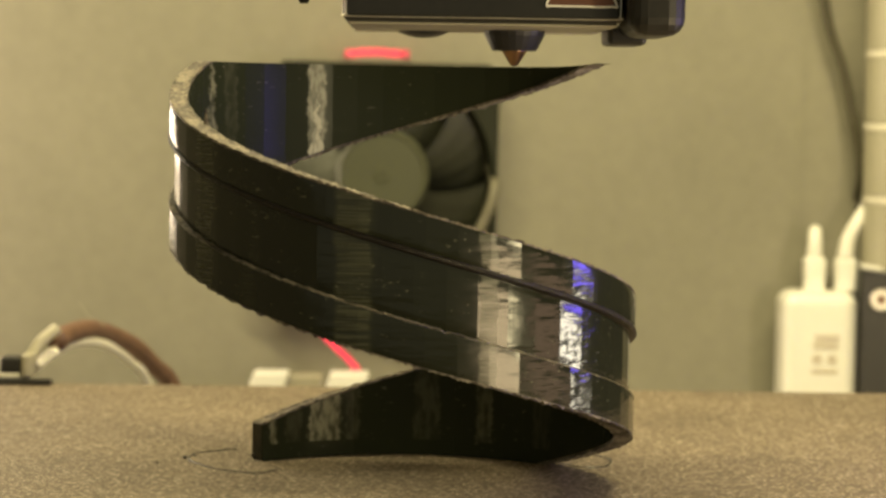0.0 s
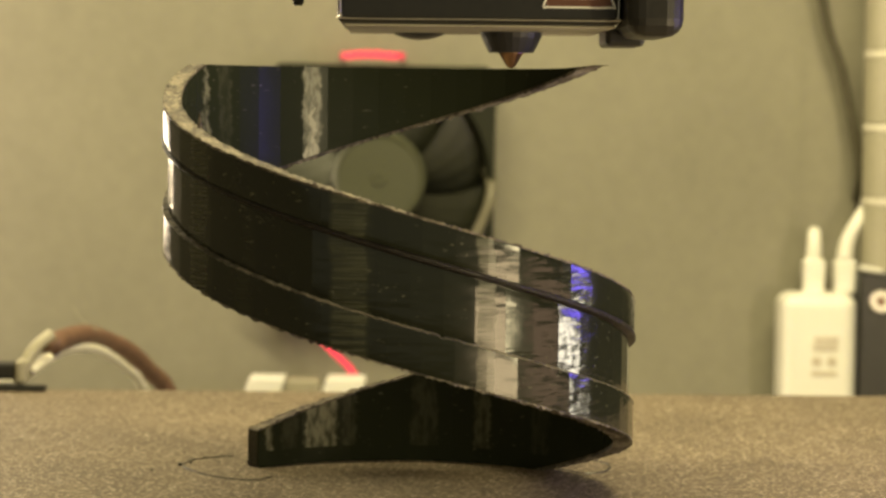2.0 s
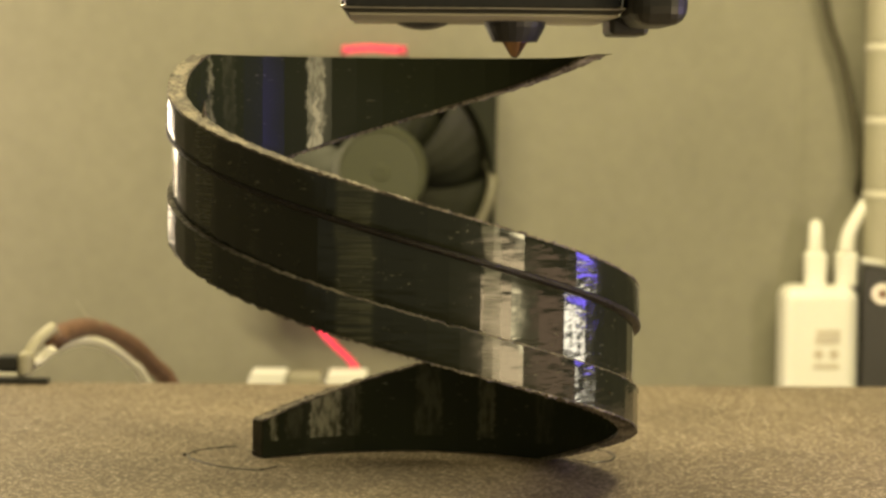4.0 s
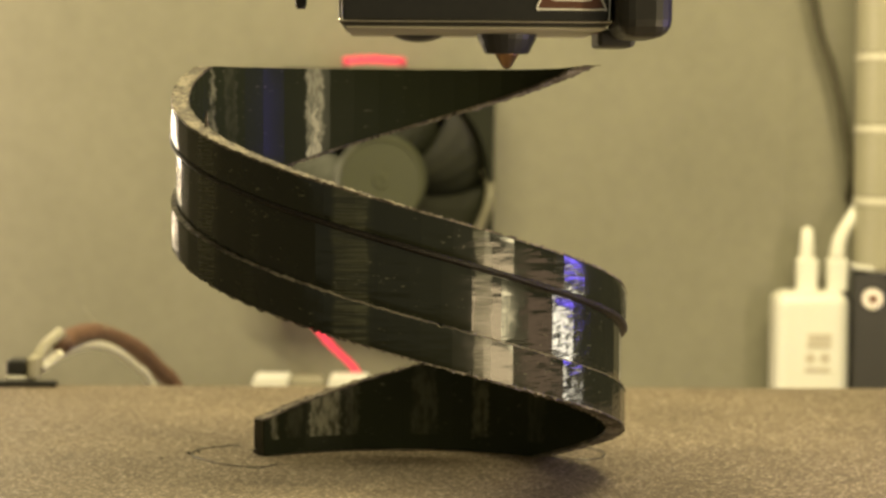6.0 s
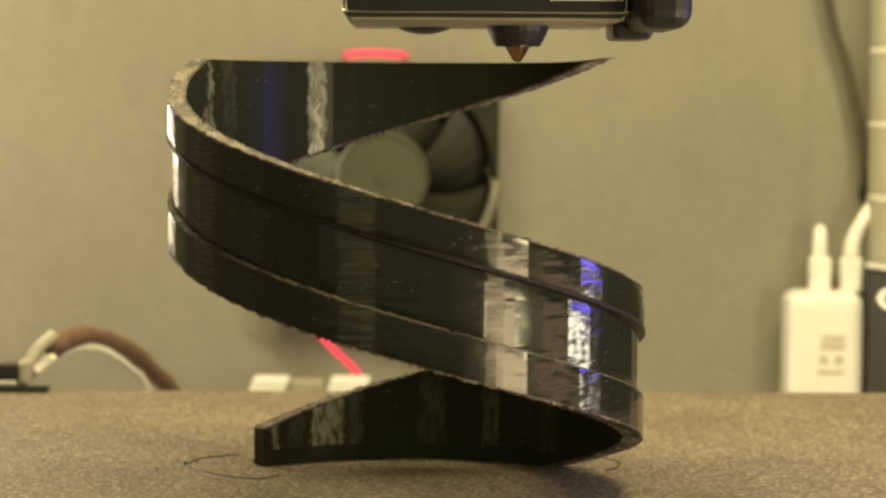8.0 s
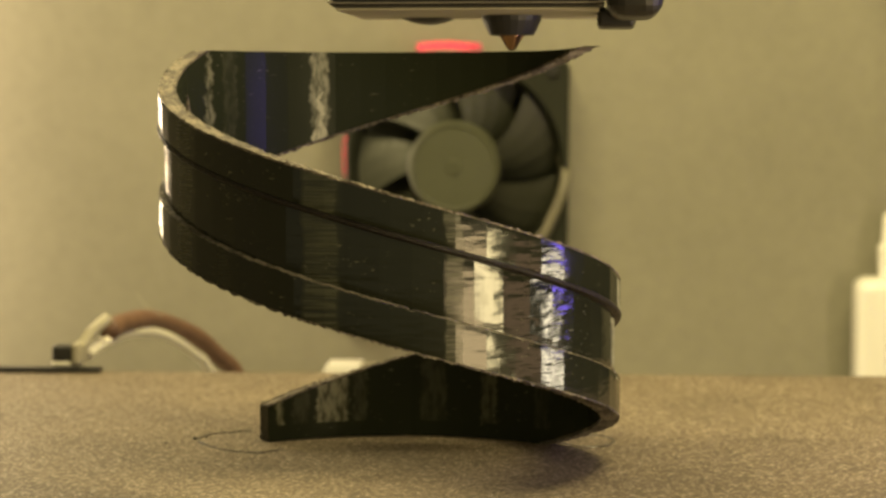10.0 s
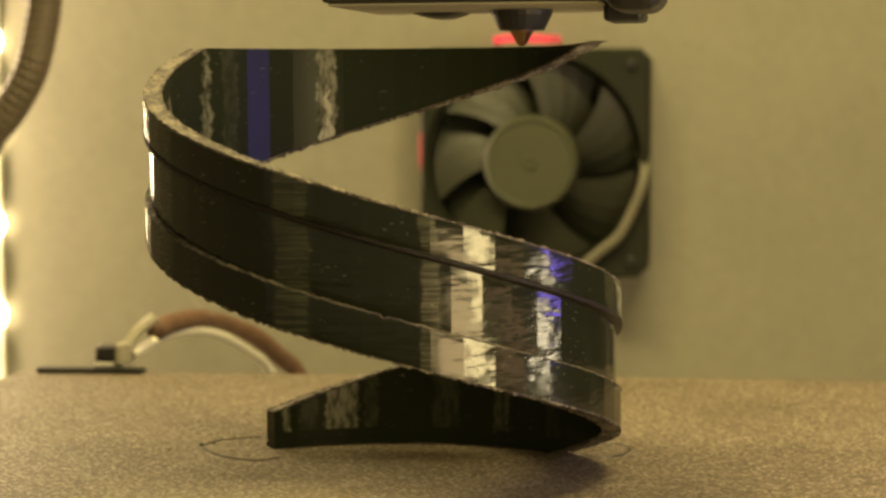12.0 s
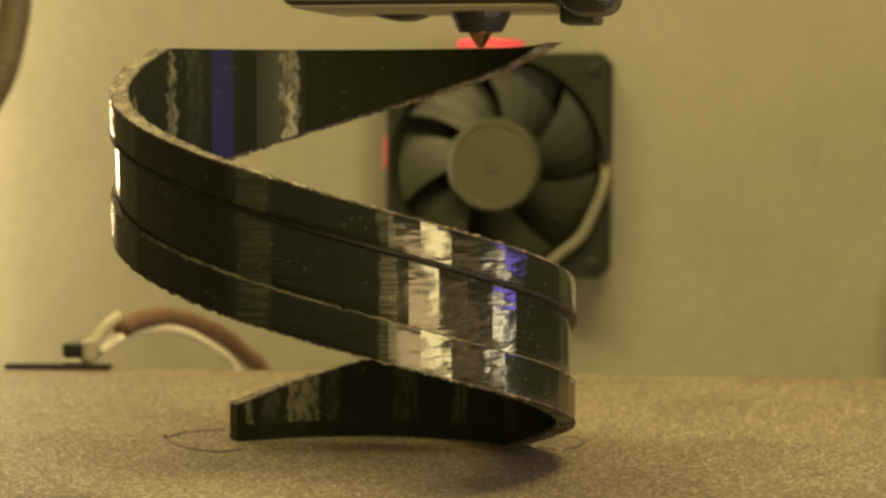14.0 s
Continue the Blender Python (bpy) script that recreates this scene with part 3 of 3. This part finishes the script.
# post stands in for a panel edge; pale collars draw its banded reflections
post = thing("pale_post", "pale ribbed post standing in for a panel edge beside the charger", "post", at=(0.2175, 0.4125, 0.0247))
post.scale = (1.0214, 1.0214, 1.0214)
for k in range(13):
    z = 0.0003 + 0.0305 * k
    seg = part("segment", lathe([(0.0190, z), (0.0195, z + 0.0008), (0.0195, z + 0.0268), (0.0190, z + 0.0272)], 40, "z"), POST, post)
    part("collar", lathe([(0.0188, z + 0.0273), (0.0196, z + 0.0276), (0.0198, z + 0.0289), (0.0196, z + 0.0301), (0.0188, z + 0.0304)], 40, "z"), PALE, seg, "pale ring")

tagged(part("trim", box(0.1726, 0.4352, FZ, 0.1752, 0.4359, CZ), WALL), "pale joint strip of the back panel", "trim", kind="structure")
tagged(part("dark_cable", tube([(0.166, 0.424, 0.4598), (0.172, 0.424, 0.22), (0.1810, 0.424, 0.140), (0.1897, 0.424, 0.1105), (0.1962, 0.424, 0.082), (0.1985, 0.424, 0.066), (0.199, 0.432, 0.054)], 0.0021, 10), ROPE, smooth=True),
       "dark thin cable hanging on the back panel", "cable")

# ---- bed cable with its clamp ----
arch = thing("bed_cable", "brown sleeved bed cable arching over the bed edge", "cable")
part("sleeve", tube([(-0.1182, 0.213, 0.0108), (-0.1160, 0.224, 0.0121), (-0.1120, 0.245, 0.0116), (-0.1075, 0.265, 0.0080), (-0.1000, 0.284, 0.0012), (-0.0940, 0.297, -0.0075),
                     (-0.0880, 0.306, -0.0165), (-0.080, 0.318, -0.045), (-0.075, 0.325, -0.098)], 0.0036, 14), HOSE, arch, smooth=True)
part("white_cable", tube([(-0.1235, 0.203, 0.0035), (-0.1195, 0.212, 0.0066), (-0.1150, 0.228, 0.0083), (-0.1105, 0.245, 0.0072), (-0.1060, 0.262, 0.0033), (-0.1005, 0.280, -0.0045), (-0.0960, 0.291, -0.0125), (-0.088, 0.312, -0.045), (-0.083, 0.318, -0.098)], 0.0018, 10), PALE, arch, smooth=True)
part("frayed_hair", tube([(-0.1157, 0.25, 0.0209), (-0.1122, 0.25, 0.0158), (-0.1066, 0.25, 0.0123)], 0.00022, 6), SMOKE, arch, "pale frayed hair")
part("tie", tube([(-0.1262, 0.1985, 0.0030), (-0.1228, 0.203, 0.0105), (-0.1172, 0.208, 0.0158)], 0.0021, 8), SMOKE, arch)
part("clamp", box(-0.1271, 0.1925, BZ + 0.002, -0.1236, 0.206, 0.0085, 0.0012), SMOKE, arch)
part("clip", box(-0.1342, 0.1935, 0.0020, -0.1273, 0.203, 0.0073, 0.0010), DARK, arch)
part("clip_foot", box(-0.1342, 0.1935, 0.00035, -0.1273, 0.203, 0.0019, 0.0004), PALE, arch)
part("base_plate", box(-0.1535, 0.190, BZ, -0.1167, 0.1955, BZ + 0.0019, 0.0003), DARK, arch)

# ---- LED strip and hose in the corner ----
strip = thing("led_strip", "lit warm white light strip beside the back corner", "led strip", at=(-0.2558, WY1, 0.14))
part("tape", box(-0.005, -0.003, -0.235, 0.005, -0.0005, 0.31), TAPE, strip)
for k in range(14):
    z = -0.0869 + 0.0407 * k
    part("led", lathe([(0.0072, -0.0035), (0.0068, -0.0062), (0.0040, -0.0080)], 16, "y", (0, 0, z - 0.14 - 0.0007)), LED, strip)

hose = thing("corrugated_hose", "dark brown corrugated hose hanging across the light strip", "hose")
line = smooth_line([(-0.1957, 0.3550, 0.2933), (-0.1990, 0.3550, 0.1965), (-0.2019, 0.3550, 0.1385), (-0.2053, 0.3550, 0.1157), (-0.2102, 0.3550, 0.0998), (-0.2198, 0.3550, 0.0843), (-0.2329, 0.3550, 0.0669), (-0.2508, 0.3550, 0.0224), (-0.2600, 0.355, FZ)], 44)
part("core", tube([tuple(p) for p in line[::6]] + [tuple(line[-1])], 0.0070, 16, 6), CONDUIT, hose, smooth=True)
rib = lathe([(0.0066, -0.0011), (0.0072, -0.0007), (0.0074, 0.0), (0.0072, 0.0007), (0.0066, 0.0011)], 18, "z")
rib_mesh = None
walked, last_p = 0.0, line[0]
for i, c in enumerate(line[:-1]):
    walked += (c - last_p).length
    last_p = c
    if walked < 0.0036 and i:
        continue
    walked = 0.0
    if rib_mesh is None:
        ring_ob = part("rib", rib, CONDUIT, hose, smooth=True)
        rib_mesh = ring_ob.data
    else:
        ring_ob = new("rib", rib_mesh)
        ring_ob.parent = hose
    ring_ob.location = c
    ring_ob.rotation_euler = (line[i + 1] - c).to_track_quat("Z", "Y").to_euler()

# ---- print head ----
NX, NY = 0.0290, 0.0450
head = thing("extruder_unit", "black print head with brass nozzle touching the print", "print head", at=(NX, NY, TOP))


def hd(name, bm, mat, label="", smooth=False, parent=head):
    ob = part(name, bm, mat, parent, label, smooth)
    if parent is head:
        ob.location = (-NX, -NY, -TOP)
    return ob


SB = 0.1147
shroud = hd("shroud", box(-0.0158, 0.0, SB, 0.0540, 0.074, SB + 0.055, 0.0018, 3), DARK)
# pale colour paints the light that the underside catches from the bed
hd("bottom_plate", box(-0.0140, 0.002, SB - 0.0007, 0.0525, 0.072, SB - 0.0001, 0.0002), SMOKE, "underside coloured pale for the light off the bed")
hd("cooling_duct", box(0.0543, -0.010, SB - 0.0030, 0.0684, 0.024, SB + 0.045, 0.0045, 4), DUCT)
hd("duct_lip", box(0.0520, 0.022, SB - 0.0046, 0.0620, 0.044, SB + 0.0005, 0.0012), DUCT)
hd("blower_ring", lathe([(0.0110, 0.056), (0.0153, 0.056), (0.0160, 0.0575), (0.0160, 0.072), (0.0110, 0.072)], 48, "y", (0.0048, 0, SB + 0.0137)), SOCK)
hd("silicone_sock", lathe([(0.0040, 0.1086), (0.0059, 0.1087), (0.0064, 0.1096), (0.0079, 0.1126), (0.0083, 0.1142)], 24, "z", (NX, NY, 0)), SOCK)
hd("nozzle", lathe([(0.0005, TOP + 0.0002), (0.0012, TOP + 0.0007), (0.0031, 0.1082), (0.0034, 0.1085), (0.0034, 0.1092)], 18, "z", (NX, NY, 0)), BRASS)
hd("side_screw", lathe([(0.0011, 0.1195), (0.0015, 0.1205), (0.0015, 0.1300)], 12, "z", (-0.0262, 0.020, 0)), DARK)
hd("side_arm", box(-0.0285, 0.017, 0.1300, -0.0155, 0.023, 0.1330), DARK)


def triangle(x, z, w, h, r):
    return tube([(x - w / 2 + 0.001, -0.0002, z), (x, -0.0002, z), (x + w / 2 - 0.001, -0.0002, z), (x + w / 2, -0.0002, z + 0.0012), (x + 0.0012, -0.0002, z + h), (x, -0.0002, z + h + 0.0005),
                 (x - 0.0012, -0.0002, z + h), (x - w / 2, -0.0002, z + 0.0012), (x - w / 2 + 0.001, -0.0002, z)], r, 6, 5)


FILL = material("brown_warning_sticker", (0.13, 0.055, 0.032), 0.5, mottle=0.15)


def sticker(x, z, w, h):
    """Flat three-cornered sticker with cut corners."""
    bm = bmesh.new()
    rim = [(x - w / 2 + 0.001, z), (x + w / 2 - 0.001, z), (x + w / 2, z + 0.0012), (x + 0.0012, z + h), (x - 0.0012, z + h), (x - w / 2, z + 0.0012)]
    f, g = [bm.verts.new((p, -0.0003, q)) for p, q in rim], [bm.verts.new((p, 0.0004, q)) for p, q in rim]
    bm.faces.new(f), bm.faces.new(g[::-1])
    for k in range(6):
        bm.faces.new((f[k], g[k], g[(k + 1) % 6], f[(k + 1) % 6]))
    return bm


# highlight along the front plate's edge, drawn as a thin metal tube
hd("border_highlight", tube([(-0.0150, -0.0001, SB + 0.050), (-0.0150, -0.0001, SB + 0.020), (-0.0150, -0.0001, SB + 0.0036), (-0.0146, -0.0001, SB + 0.0018), (-0.0132, -0.0001, SB + 0.0011),
                         (0.020, -0.0001, SB + 0.0011), (0.0510, -0.0001, SB + 0.0011), (0.0526, -0.0001, SB + 0.0018), (0.0531, -0.0001, SB + 0.0036), (0.0531, -0.0001, SB + 0.020), (0.0531, -0.0001, SB + 0.050)],
                        0.00022, 6, 5), METAL, "thin bright tube drawn as the border's highlight")
hd("warning_fill", sticker(0.0433, 0.1190, 0.0168, 0.0142), FILL)
hd("warning_outline", triangle(0.0433, 0.1190, 0.0168, 0.0142, 0.00030), WHITE)
hd("warning_mark", triangle(0.0433, 0.1213, 0.0100, 0.0085, 0.00030), WHITE)
